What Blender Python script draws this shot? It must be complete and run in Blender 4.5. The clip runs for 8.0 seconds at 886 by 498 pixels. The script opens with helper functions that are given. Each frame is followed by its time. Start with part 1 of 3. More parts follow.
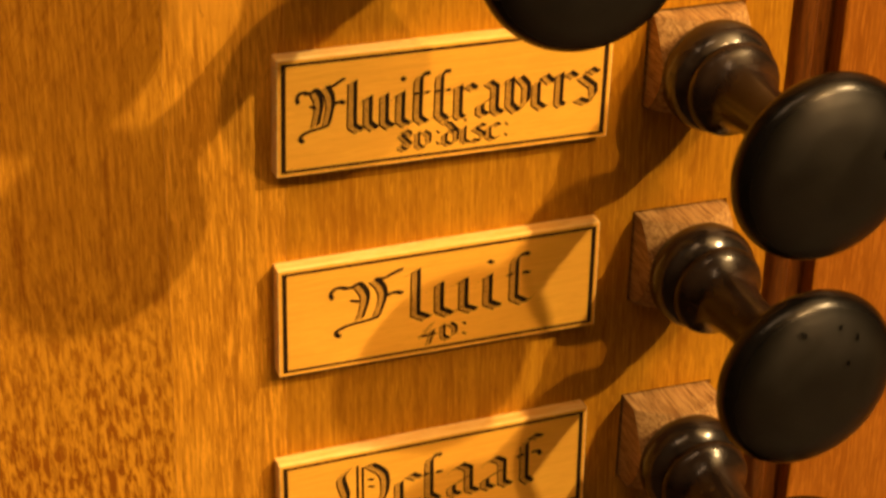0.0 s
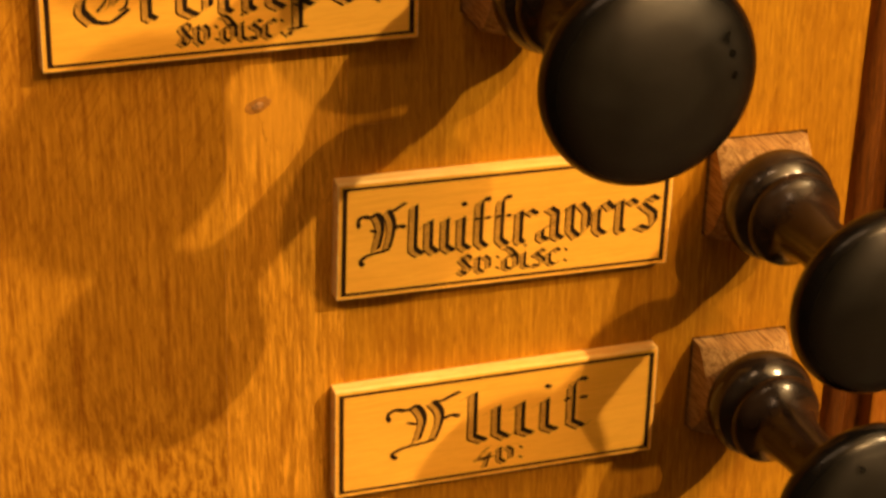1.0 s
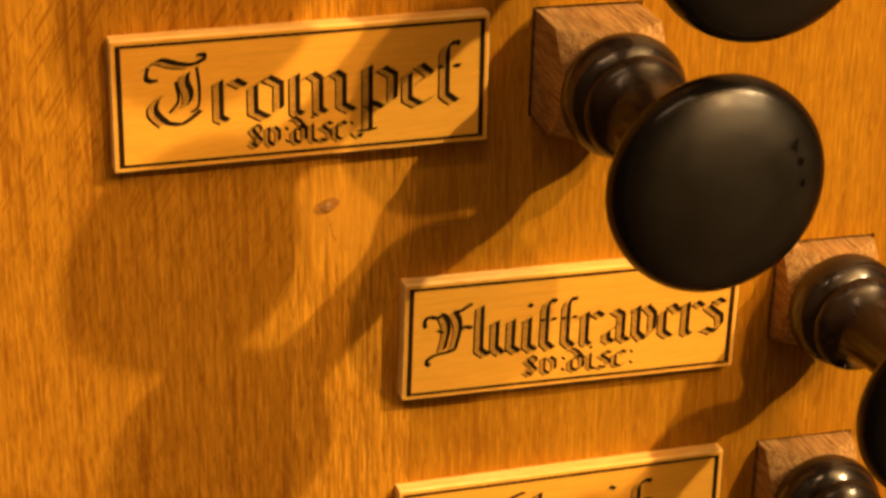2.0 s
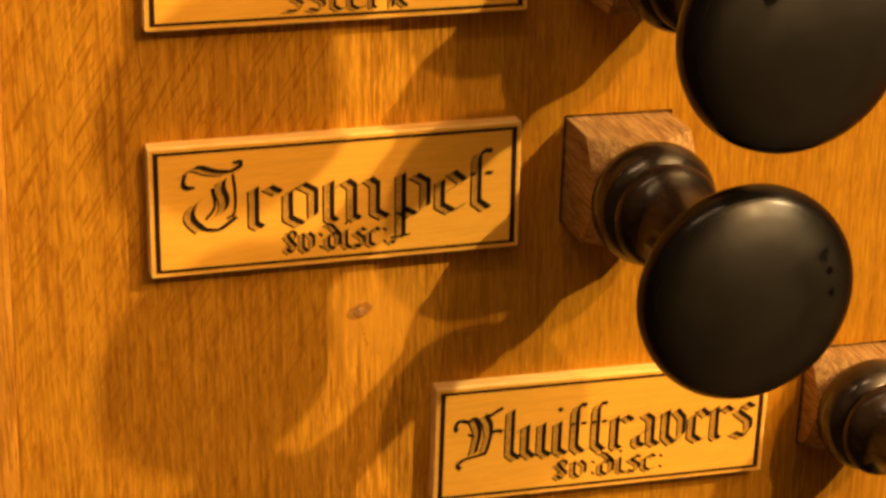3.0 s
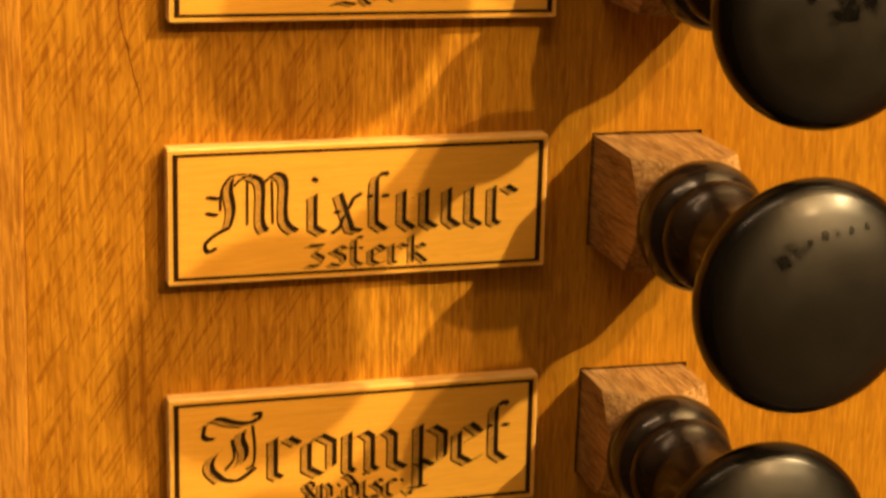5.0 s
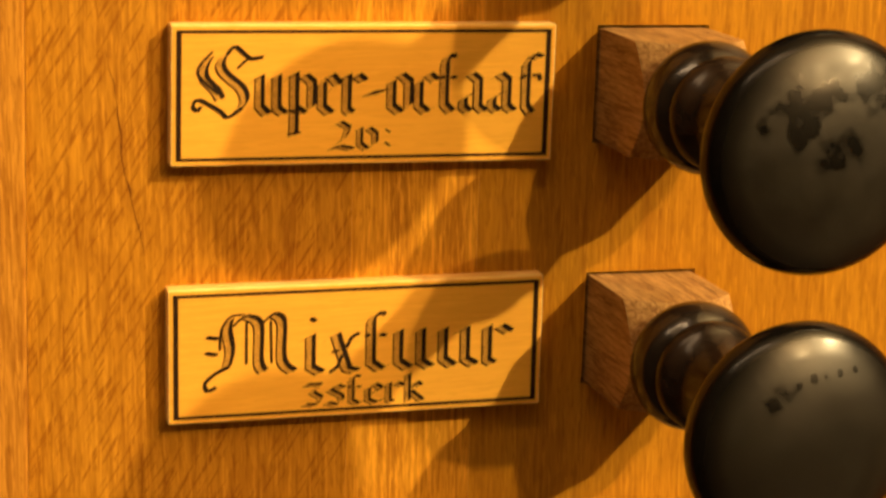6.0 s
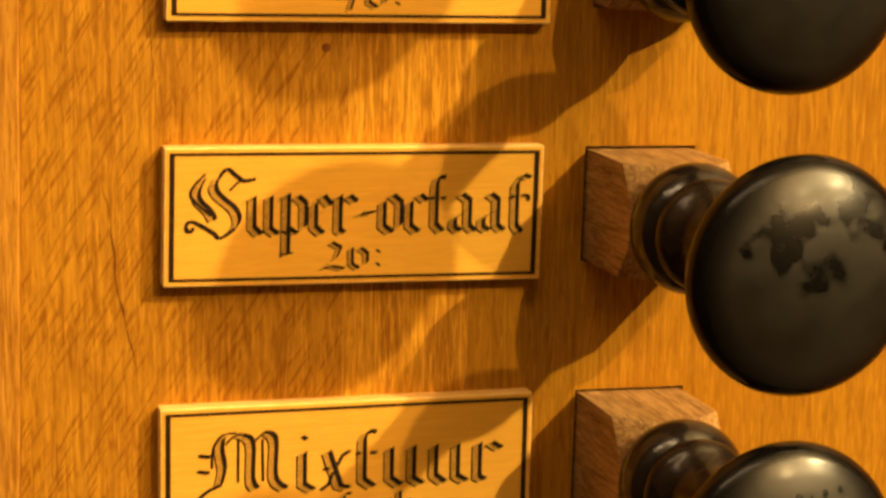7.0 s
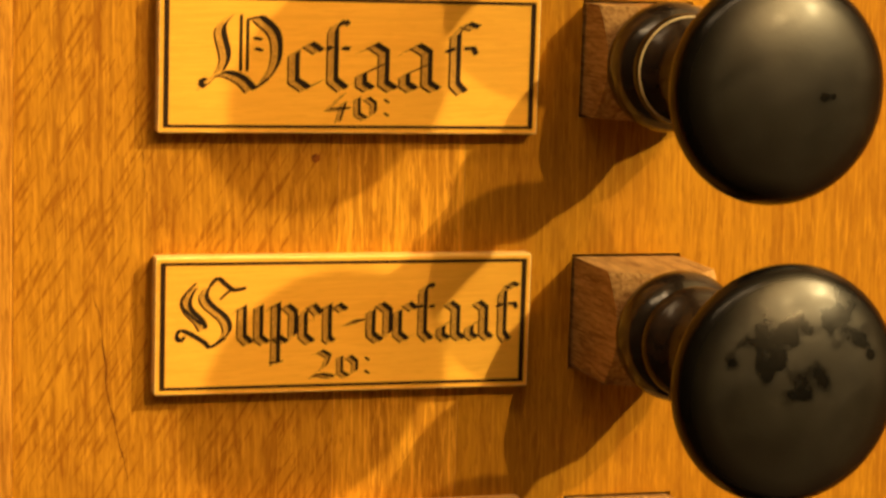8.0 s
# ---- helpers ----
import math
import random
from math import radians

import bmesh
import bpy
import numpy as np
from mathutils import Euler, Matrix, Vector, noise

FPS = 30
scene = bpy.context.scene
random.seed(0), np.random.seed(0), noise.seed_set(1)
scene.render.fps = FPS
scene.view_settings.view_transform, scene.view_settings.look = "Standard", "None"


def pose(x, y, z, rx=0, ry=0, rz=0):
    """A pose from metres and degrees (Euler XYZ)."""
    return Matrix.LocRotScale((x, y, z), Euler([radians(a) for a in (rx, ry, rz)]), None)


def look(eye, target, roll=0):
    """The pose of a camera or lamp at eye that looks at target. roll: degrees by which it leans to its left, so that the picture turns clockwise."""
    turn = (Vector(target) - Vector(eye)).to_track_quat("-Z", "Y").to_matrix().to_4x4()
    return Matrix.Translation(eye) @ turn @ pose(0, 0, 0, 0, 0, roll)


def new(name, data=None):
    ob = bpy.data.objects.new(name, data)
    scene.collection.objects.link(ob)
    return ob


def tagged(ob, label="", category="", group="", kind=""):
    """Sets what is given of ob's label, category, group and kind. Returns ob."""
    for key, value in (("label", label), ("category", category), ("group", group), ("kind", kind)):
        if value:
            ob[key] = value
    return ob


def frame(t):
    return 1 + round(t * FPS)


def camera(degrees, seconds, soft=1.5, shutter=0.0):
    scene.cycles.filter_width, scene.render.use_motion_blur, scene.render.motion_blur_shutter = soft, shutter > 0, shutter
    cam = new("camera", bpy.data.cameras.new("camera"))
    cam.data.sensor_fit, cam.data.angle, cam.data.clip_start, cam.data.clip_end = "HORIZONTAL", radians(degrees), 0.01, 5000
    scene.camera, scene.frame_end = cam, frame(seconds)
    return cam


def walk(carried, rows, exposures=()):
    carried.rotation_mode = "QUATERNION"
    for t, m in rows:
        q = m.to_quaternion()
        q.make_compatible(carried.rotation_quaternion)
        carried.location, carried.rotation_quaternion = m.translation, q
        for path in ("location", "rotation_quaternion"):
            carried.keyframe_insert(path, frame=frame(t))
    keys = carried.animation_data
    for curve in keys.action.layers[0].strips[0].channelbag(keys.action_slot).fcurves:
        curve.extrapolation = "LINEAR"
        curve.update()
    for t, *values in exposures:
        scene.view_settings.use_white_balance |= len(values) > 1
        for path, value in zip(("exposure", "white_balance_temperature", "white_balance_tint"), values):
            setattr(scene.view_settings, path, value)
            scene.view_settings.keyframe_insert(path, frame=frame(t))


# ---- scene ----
cam = camera(22.65, 8.0, soft=2.8, shutter=0.4)
# seconds, eye, then yaw, pitch and roll in degrees
ROWS = [
    (0.0, -0.06180, -0.47203, 1.21133, -20.619, -28.551, 1.775),
    (0.5, -0.06179, -0.47185, 1.21533, -19.988, -27.288, 1.800),
    (1.0, -0.06221, -0.46917, 1.21924, -18.941, -26.233, 2.025),
    (1.5, -0.06302, -0.46798, 1.22178, -17.887, -25.267, 1.970),
    (3.0, -0.06709, -0.47218, 1.22928, -16.401, -21.781, 1.777),
    (3.5, -0.06977, -0.47301, 1.23209, -16.556, -20.657, 2.006),
    (4.0, -0.07042, -0.47341, 1.23444, -16.476, -19.180, 1.956),
    (5.5, -0.07213, -0.47728, 1.24275, -16.015, -14.685, 2.072),
    (6.0, -0.07197, -0.48107, 1.24712, -15.917, -13.244, 1.991),
    (6.5, -0.07093, -0.48360, 1.25055, -15.780, -12.032, 1.960),
    (7.0, -0.07165, -0.48602, 1.25363, -15.889, -10.760, 1.896),
    (7.5, -0.07232, -0.48827, 1.25571, -16.007, -9.536, 1.795),
    (8.0, -0.07269, -0.49056, 1.25730, -16.077, -8.273, 1.780),
]


def aim(x, y, z, yaw, pitch, roll):
    a, b = radians(yaw), radians(pitch)
    ahead = Vector((-math.sin(a) * math.cos(b), math.cos(a) * math.cos(b), math.sin(b)))
    return look((x, y, z), Vector((x, y, z)) + ahead, roll)


# the clip's camera drifts from redder to yellower as it tilts up
walk(cam, [(t, aim(*row)) for t, *row in ROWS], [(0.0, 1.44, 7000, 20), (1.5, 1.45, 7000, 22), (3.5, 1.54, 6800, 17), (5.5, 1.55, 6600, 13), (7.0, 1.56, 6500, 6), (8.0, 1.57, 6500, 5)])

# ---- light: two warm lamps up to the right, two paler tubes high on the other side, in a dim closed loft ----
YELLOW, AMBER, PALE = (1.0, 0.745, 0.36), (1.0, 0.660, 0.28), (1.0, 0.71, 0.42)
world = bpy.data.worlds.new("loft_air")
scene.world = world
world.use_nodes = True
world.node_tree.nodes["Background"].inputs[0].default_value = (1.0, 0.55, 0.24, 1)
world.node_tree.nodes["Background"].inputs[1].default_value = 0.003


def lamp(name, place, watts, radius, colour):
    data = bpy.data.lights.new(name, "POINT")
    data.energy, data.color, data.shadow_soft_size = watts, colour, radius
    ob = new(name, data)
    ob.location = place
    return ob


lamp("desk_lamp_bulb", (1.720, -1.500, 2.755), 119.0, 0.026, YELLOW)
lamp("second_lamp_bulb", (1.023, -2.280, 2.833), 63.0, 0.024, AMBER)


def strip(name, place, length, width, watts):
    """A straight tube of paler light, hung level along the jamb."""
    data = bpy.data.lights.new(name, "AREA")
    data.shape, data.size, data.size_y = "RECTANGLE", length, width
    data.energy, data.color = watts, PALE
    ob = new(name, data)
    ob.matrix_basis = look(place, (place[0] + 0.25, 0.0, 1.1))
    return ob


strip("tube_lamp", (-1.08, -1.05, 3.05), 0.72, 0.024, 1.9)
strip("tube_lamp", (-0.26, -1.05, 3.05), 0.72, 0.024, 1.9)


# ---- materials ----
def mat(name):
    m = bpy.data.materials.new(name)
    m.use_nodes = True
    nt = m.node_tree
    return m, nt, nt.nodes["Principled BSDF"]


def node(nt, kind, **inputs):
    n = nt.nodes.new(kind)
    for key, value in inputs.items():
        n.inputs[key.replace("_", " ")].default_value = value
    return n


def mapped(nt, scale, turn=0.0, shift=(0, 0, 0)):
    """Object coordinates, turned in the plane of the panel and then scaled."""
    co = nt.nodes.new("ShaderNodeTexCoord")
    first = nt.nodes.new("ShaderNodeMapping")
    first.inputs["Rotation"].default_value = (0, radians(turn), 0)
    first.inputs["Location"].default_value = shift
    second = nt.nodes.new("ShaderNodeMapping")
    second.inputs["Scale"].default_value = scale
    nt.links.new(co.outputs["Object"], first.inputs["Vector"])
    nt.links.new(first.outputs["Vector"], second.inputs["Vector"])
    return second.outputs["Vector"]


def noise_of(nt, vector, detail=3.0, rough=0.55, distort=0.0):
    n = node(nt, "ShaderNodeTexNoise", Scale=1.0, Detail=detail, Roughness=rough, Distortion=distort)
    nt.links.new(vector, n.inputs["Vector"])
    return n.outputs["Fac"]


def ramp(nt, value, low, high, a=(0, 0, 0, 1), b=(1, 1, 1, 1)):
    r = nt.nodes.new("ShaderNodeValToRGB")
    r.color_ramp.elements[0].position, r.color_ramp.elements[1].position = low, high
    r.color_ramp.elements[0].color, r.color_ramp.elements[1].color = a, b
    nt.links.new(value, r.inputs["Fac"])
    return r.outputs["Color"]


def blend(nt, factor, a, b, how="MIX"):
    n = nt.nodes.new("ShaderNodeMix")
    n.data_type, n.blend_type = "RGBA", how
    for value, slot in ((factor, 0), (a, 6), (b, 7)):
        if isinstance(value, (float, tuple)):
            n.inputs[slot].default_value = value
        else:
            nt.links.new(value, n.inputs[slot])
    return n.outputs[2]


def oak(name, light, dark, fleck, shift=(0, 0, 0), ray=0.5, turn=-24.0, gloss=0.42, along="z", mottle=0.0, pale=None, relief=0.35, spark=1.22, line=0.5, dense=None):
    """Varnished oak: broad streaks, fine pores along the grain, slanting ray flecks, and a mottle of short dashes."""
    m, nt, bsdf = mat(name)

    def field(across, lengthwise, turned=0.0, *more):
        scale = (across, across, lengthwise) if along == "z" else (across, lengthwise, across) if along == "y" else (lengthwise, across, across)
        return noise_of(nt, mapped(nt, scale, turned, shift), *more)

    def upto(value, low, high, most):
        return ramp(nt, value, low, high, (0, 0, 0, 1), (most, most, most, 1))

    broad = field(60, 4.0, 2, 4, 0.6, 0.5)
    cloud = field(24, 16, 0, 2, 0.5)
    streaks = field(260, 7, 1.0, 4, 0.65, 0.3)
    threads = field(950, 55, 1.5, 3, 0.65, 0.2)
    pores = field(1300, 190, 2.0, 2, 0.6)
    rays = field(1050, 66, turn, 1, 0.5, 0.2)
    cross = field(820, 130, 4.0, 2, 0.6, 0.3)
    glint = field(1350, 100, 1.0, 2, 0.6, 0.1)
    brighter = tuple(min(1.0, c * spark) for c in light[:3]) + (1,)
    col = blend(nt, ramp(nt, broad, 0.34, 0.66), dark, light)
    col = blend(nt, upto(cloud, 0.40, 0.66, 0.7), col, dark)
    col = blend(nt, upto(streaks, 0.50, 0.64, 0.48), col, fleck)
    col = blend(nt, ramp(nt, threads, 0.36, 0.48, (line, line, line, 1), (0, 0, 0, 1)), col, brighter)
    col = blend(nt, upto(threads, 0.53, 0.63, 0.45), col, fleck)
    amber = tuple(0.45 * a + 0.55 * b for a, b in zip(dark[:3], fleck[:3])) + (1,)
    marks = upto(rays, 0.575, 0.61, ray)
    if dense:
        # lower down the board is cut across its rays: the slanting flecks fade and a close mottle of short dashes takes over
        co = nt.nodes.new("ShaderNodeTexCoord")
        split = nt.nodes.new("ShaderNodeSeparateXYZ")
        nt.links.new(co.outputs["Object"], split.inputs[0])
        wavy = nt.nodes.new("ShaderNodeMath")
        wavy.operation, wavy.inputs[1].default_value = "MULTIPLY_ADD", 0.08
        nt.links.new(cloud, wavy.inputs[0])
        height = nt.nodes.new("ShaderNodeMath")
        height.operation, height.inputs[1].default_value = "SUBTRACT", dense - 0.4
        nt.links.new(split.outputs["Z"], height.inputs[0])
        nt.links.new(height.outputs[0], wavy.inputs[2])
        low = ramp(nt, wavy.outputs[0], 0.36, 0.45, (1, 1, 1, 1), (0, 0, 0, 1))
        dashes = field(620, 170, 6.0, 3, 0.6, 0.4)
        marks = blend(nt, ramp(nt, wavy.outputs[0], 0.46, 0.54, (0.8, 0.8, 0.8, 1), (0, 0, 0, 1)), marks, (0, 0, 0, 1))
    col = blend(nt, marks, col, amber)
    if mottle:
        col = blend(nt, upto(cross, 0.52, 0.63, mottle), col, fleck)
        col = blend(nt, ramp(nt, cross, 0.36, 0.46, (mottle, mottle, mottle, 1), (0, 0, 0, 1)), col, brighter)
    if dense:
        col = blend(nt, blend(nt, low, (0, 0, 0, 1), upto(dashes, 0.49, 0.56, 0.9)), col, fleck)
        col = blend(nt, blend(nt, low, (0, 0, 0, 1), ramp(nt, dashes, 0.38, 0.46, (0.7, 0.7, 0.7, 1), (0, 0, 0, 1))), col, brighter)
    col = blend(nt, upto(pores, 0.55, 0.64, 0.42), col, fleck)
    col = blend(nt, upto(glint, 0.55, 0.64, 0.55), col, brighter)
    if pale:
        co = nt.nodes.new("ShaderNodeTexCoord")
        away = nt.nodes.new("ShaderNodeVectorMath")
        away.operation, away.inputs[1].default_value = "DISTANCE", pale[:3]
        nt.links.new(co.outputs["Object"], away.inputs[0])
        ragged = nt.nodes.new("ShaderNodeMath")
        ragged.operation, ragged.inputs[1].default_value = "MULTIPLY_ADD", 0.022
        nt.links.new(cloud, ragged.inputs[0])
        nt.links.new(away.outputs["Value"], ragged.inputs[2])
        col = blend(nt, ramp(nt, ragged.outputs[0], pale[3], pale[3] * 1.9, (0.7, 0.7, 0.7, 1), (0, 0, 0, 1)), col, (0.66, 0.30, 0.030, 1))
    nt.links.new(col, bsdf.inputs["Base Color"])
    bsdf.inputs["Specular IOR Level"].default_value = 0.24
    bsdf.inputs["Specular Tint"].default_value = (1.0, 0.82, 0.5, 1)
    bump = node(nt, "ShaderNodeBump", Strength=relief, Distance=0.0002)
    nt.links.new(threads, bump.inputs["Height"])
    nt.links.new(bump.outputs["Normal"], bsdf.inputs["Normal"])
    nt.links.new(ramp(nt, streaks, 0.3, 0.8, (gloss - 0.08,) * 3 + (1,), (gloss + 0.12,) * 3 + (1,)), bsdf.inputs["Roughness"])
    return m


def plain(name, colour, rough=0.5, spread=0.25, scale=300, shine=0.5):
    m, nt, bsdf = mat(name)
    grain = noise_of(nt, mapped(nt, (scale,) * 3), 4, 0.6)
    low = tuple(c * (1 - spread) for c in colour) + (1,)
    high = tuple(min(1, c * (1 + spread)) for c in colour) + (1,)
    nt.links.new(ramp(nt, grain, 0.3, 0.7, low, high), bsdf.inputs["Base Color"])
    bsdf.inputs["Roughness"].default_value = rough
    bsdf.inputs["Specular IOR Level"].default_value = shine
    return m


def black_polish(name, blobs=(), worn=0.5, seed=0.0, lacquer=0.16):
    """Ebonised turned wood: a rubbed, greyish face with dark glossy blots left where the polish survives."""
    m, nt, bsdf = mat(name)
    co = nt.nodes.new("ShaderNodeTexCoord")
    wob = nt.nodes.new("ShaderNodeTexNoise")
    wob.inputs["Scale"].default_value, wob.inputs["Detail"].default_value = 330.0, 6.0
    nt.links.new(co.outputs["Object"], wob.inputs["Vector"])
    rub = noise_of(nt, mapped(nt, (110, 110, 110), 0, (seed, seed, seed)), 5, 0.6)
    fine = noise_of(nt, mapped(nt, (650, 650, 650), 0, (seed, 0, 0)), 5, 0.7)
    smear = noise_of(nt, mapped(nt, (85, 85, 130), 35, (seed, 0, seed)), 4, 0.6, 0.3)
    depth = nt.nodes.new("ShaderNodeSeparateXYZ")
    nt.links.new(co.outputs["Object"], depth.inputs[0])
    lift = nt.nodes.new("ShaderNodeMath")
    lift.operation, lift.inputs[1].default_value, lift.inputs[2].default_value = "MULTIPLY_ADD", -200.0, -11.2
    nt.links.new(depth.outputs["Y"], lift.inputs[0])
    front = ramp(nt, lift.outputs[0], 0.05, 0.65)
    dull, bare = 0.0015 + 0.0022 * worn, 0.0030 + 0.0068 * worn
    col = blend(nt, ramp(nt, rub, 0.30, 0.62), (dull, dull * 0.84, dull * 0.62, 1), (bare, bare * 0.84, bare * 0.58, 1))
    col = blend(nt, front, (0.003, 0.0027, 0.0025, 1), col)
    rough = blend(nt, ramp(nt, smear, 0.3, 0.7), (0.38,) * 3 + (1,), (0.52,) * 3 + (1,))
    rough = blend(nt, front, (0.22,) * 3 + (1,), rough)
    for bx, bz, br in blobs:
        br *= 1.5
        away = nt.nodes.new("ShaderNodeVectorMath")
        away.operation = "DISTANCE"
        flat = nt.nodes.new("ShaderNodeVectorMath")
        flat.operation, flat.inputs[1].default_value = "MULTIPLY", (1, 0, 1)
        nt.links.new(co.outputs["Object"], flat.inputs[0])
        nt.links.new(flat.outputs[0], away.inputs[0])
        away.inputs[1].default_value = (bx, 0, bz)
        ragged = nt.nodes.new("ShaderNodeMath")
        ragged.operation = "MULTIPLY_ADD"
        ragged.inputs[1].default_value, ragged.inputs[2].default_value = br * 2.8, -br * 1.4
        nt.links.new(wob.outputs["Fac"], ragged.inputs[0])
        total = nt.nodes.new("ShaderNodeMath")
        nt.links.new(away.outputs["Value"], total.inputs[0])
        nt.links.new(ragged.outputs[0], total.inputs[1])
        scaled = nt.nodes.new("ShaderNodeMath")
        scaled.operation, scaled.inputs[1].default_value = "DIVIDE", br
        nt.links.new(total.outputs[0], scaled.inputs[0])
        inside = ramp(nt, scaled.outputs[0], 0.45, 1.1, (1, 1, 1, 1), (0, 0, 0, 1))
        col = blend(nt, inside, col, (0.0015, 0.0014, 0.0012, 1))
        rough = blend(nt, inside, rough, (0.26,) * 3 + (1,))
    nt.links.new(col, bsdf.inputs["Base Color"])
    nt.links.new(rough, bsdf.inputs["Roughness"])
    level = 0.75 + 0.25 * min(worn, 1.0)
    nt.links.new(blend(nt, front, (0.32,) * 3 + (1,), (level,) * 3 + (1,)), bsdf.inputs["Specular IOR Level"])
    bsdf.inputs["Specular Tint"].default_value = (0.60, 0.55, 0.50, 1)
    bsdf.inputs["Coat IOR"].default_value = 1.36
    bsdf.inputs["Coat Weight"].default_value, bsdf.inputs["Coat Roughness"].default_value = lacquer, 0.20
    bump = node(nt, "ShaderNodeBump", Strength=0.22, Distance=0.0002)
    nt.links.new(fine, bump.inputs["Height"])
    nt.links.new(bump.outputs["Normal"], bsdf.inputs["Normal"])
    return m


LIGHT, DARK, FLECK = (0.540, 0.250, 0.020, 1), (0.43, 0.180, 0.013, 1), (0.21, 0.058, 0.004, 1)
OAK_FIGURED = oak("figured_oak", LIGHT, DARK, FLECK, (0, 0, 0), 0.95, -30.0, mottle=0.16, dense=0.96)
OAK_STRAIGHT = oak("straight_oak", (0.51, 0.238, 0.016, 1), (0.385, 0.158, 0.010, 1), (0.25, 0.086, 0.006, 1), (0.31, 0, 0.17), 0.16, -4.0, gloss=0.44, relief=0.5, line=0.34)
OAK_STREAKY = oak("streaky_oak", (0.61, 0.287, 0.025, 1), (0.49, 0.205, 0.015, 1), FLECK, (0.9, 0, 0.55), 0.12, -4.0, line=0.8, spark=1.35, pale=(0.056, 0.0, 1.0165, 0.0145))
OAK_STILE = oak("stile_oak", (0.58, 0.270, 0.034, 1), (0.47, 0.200, 0.021, 1), FLECK, (0.7, 0, 0.4), 0.1, 0.0)
OAK_RED = oak("red_oak", (0.38, 0.135, 0.015, 1), (0.27, 0.085, 0.008, 1), FLECK, (1.1, 0, 0.2), 0.35, -8.0)
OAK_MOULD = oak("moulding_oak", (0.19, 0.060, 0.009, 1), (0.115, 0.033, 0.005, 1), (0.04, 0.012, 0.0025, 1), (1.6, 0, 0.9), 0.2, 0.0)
OAK_SHAFT = oak("shaft_oak", (0.46, 0.278, 0.108, 1), (0.33, 0.168, 0.052, 1), (0.11, 0.036, 0.008, 1), (2.2, 0.3, 0.1), 0.55, -50.0, 0.55, "y", 0.32)
MAPLE = oak("plate_maple", (0.92, 0.482, 0.064, 1), (0.86, 0.420, 0.054, 1), (0.80, 0.39, 0.046, 1), (3.1, 0, 0.6), 0.0, 0.0, 0.33, "x", relief=0.05, spark=1.02)
# worn-edge tone, lightened further to paint in the bevel's bright highlight
RUBBED_LIT = oak("rubbed_lit_maple_edge", (0.96, 0.70, 0.29, 1), (0.93, 0.60, 0.18, 1), (0.80, 0.40, 0.05, 1), (2.1, 0, 0.3), 0.0, 0.0, 0.38, "x", relief=0.1, spark=1.04)
LETTER_INK = plain("faded_ink", (0.020, 0.010, 0.0045), 0.6, 0.6, 1800, 0.15)
INK = plain("black_ink", (0.028, 0.011, 0.004), 0.6, 0.4, 900, 0.15)
INK_PALE = plain("thinned_ink", (0.52, 0.26, 0.036), 0.6, 0.5, 2500, 0.2)
NECK = plain("reddish_brown_polish", (0.015, 0.0085, 0.0055), 0.22, 0.5, 160, 0.40)
COLLAR = plain("dark_brown_polish", (0.014, 0.0092, 0.0068), 0.18, 0.5, 160, 0.70)
for polish in (NECK, COLLAR):
    polish.node_tree.nodes["Principled BSDF"].inputs["Specular Tint"].default_value = (0.85, 0.80, 0.74, 1)
IVORY = plain("ivory_ring", (0.42, 0.32, 0.17), 0.4, 0.15, 500)
KNOT_RING = plain("knot_ring", (0.36, 0.145, 0.020), 0.5, 0.5, 500, 0.3)
KNOT = plain("knot_wood", (0.34, 0.17, 0.06), 0.6, 0.6, 700, 0.2)
CRACK = plain("crack_dark", (0.12, 0.038, 0.006), 0.8, 0.3, 600, 0.1)
NAIL = plain("nail_rust", (0.22, 0.065, 0.010), 0.7, 0.5, 900, 0.15)
# unseen shell, toned for bounce: pale overhead fill, near-black walls and floor
CEILING = plain("bounce_ceiling_pale", (0.62, 0.55, 0.44), 0.8, 0.1, 6)
ROOM = plain("unseen_wall_dark", (0.030, 0.024, 0.018), 0.8, 0.1, 6)
BOARDS = plain("unseen_floor_dark", (0.03, 0.018, 0.010), 0.6, 0.2, 9)


# ---- mesh helpers ----
def mesh_of(name, bm, material, smooth=False):
    me = bpy.data.meshes.new(name)
    bmesh.ops.recalc_face_normals(bm, faces=bm.faces)
    bm.to_mesh(me)
    bm.free()
    me.materials.append(material)
    if smooth:
        me.shade_smooth()
    return me


def part(name, bm, material, parent=None, label="", smooth=False):
    ob = new(name, mesh_of(name, bm, material, smooth))
    if parent:
        ob.parent = parent
    return tagged(ob, label)


def box(bm, x0, x1, y0, y1, z0, z1, bevel=0.0, segments=2):
    made = bmesh.ops.create_cube(bm, size=1.0, matrix=Matrix.LocRotScale(((x0 + x1) / 2, (y0 + y1) / 2, (z0 + z1) / 2), None, (x1 - x0, y1 - y0, z1 - z0)))
    if bevel:
        edges = {e for v in made["verts"] for e in v.link_edges}
        bmesh.ops.bevel(bm, geom=list(edges), offset=bevel, segments=segments, affect="EDGES", profile=0.6)
    return bm


def lathe(profile, segments=72):
    """A solid of revolution round the y axis; the profile is (depth towards the viewer, radius)."""
    bm = bmesh.new()
    rings = []
    for depth, r in profile:
        if r < 1e-6:
            rings.append([bm.verts.new((0, -depth, 0))])
        else:
            rings.append([bm.verts.new((r * math.cos(a), -depth, r * math.sin(a))) for a in (2 * math.pi * k / segments for k in range(segments))])
    for a, b in zip(rings, rings[1:]):
        for k in range(segments):
            j = (k + 1) % segments
            if len(a) == 1:
                bm.faces.new((a[0], b[j], b[k]))
            elif len(b) == 1:
                bm.faces.new((a[k], a[j], b[0]))
            else:
                bm.faces.new((a[k], a[j], b[j], b[k]))
    return bm


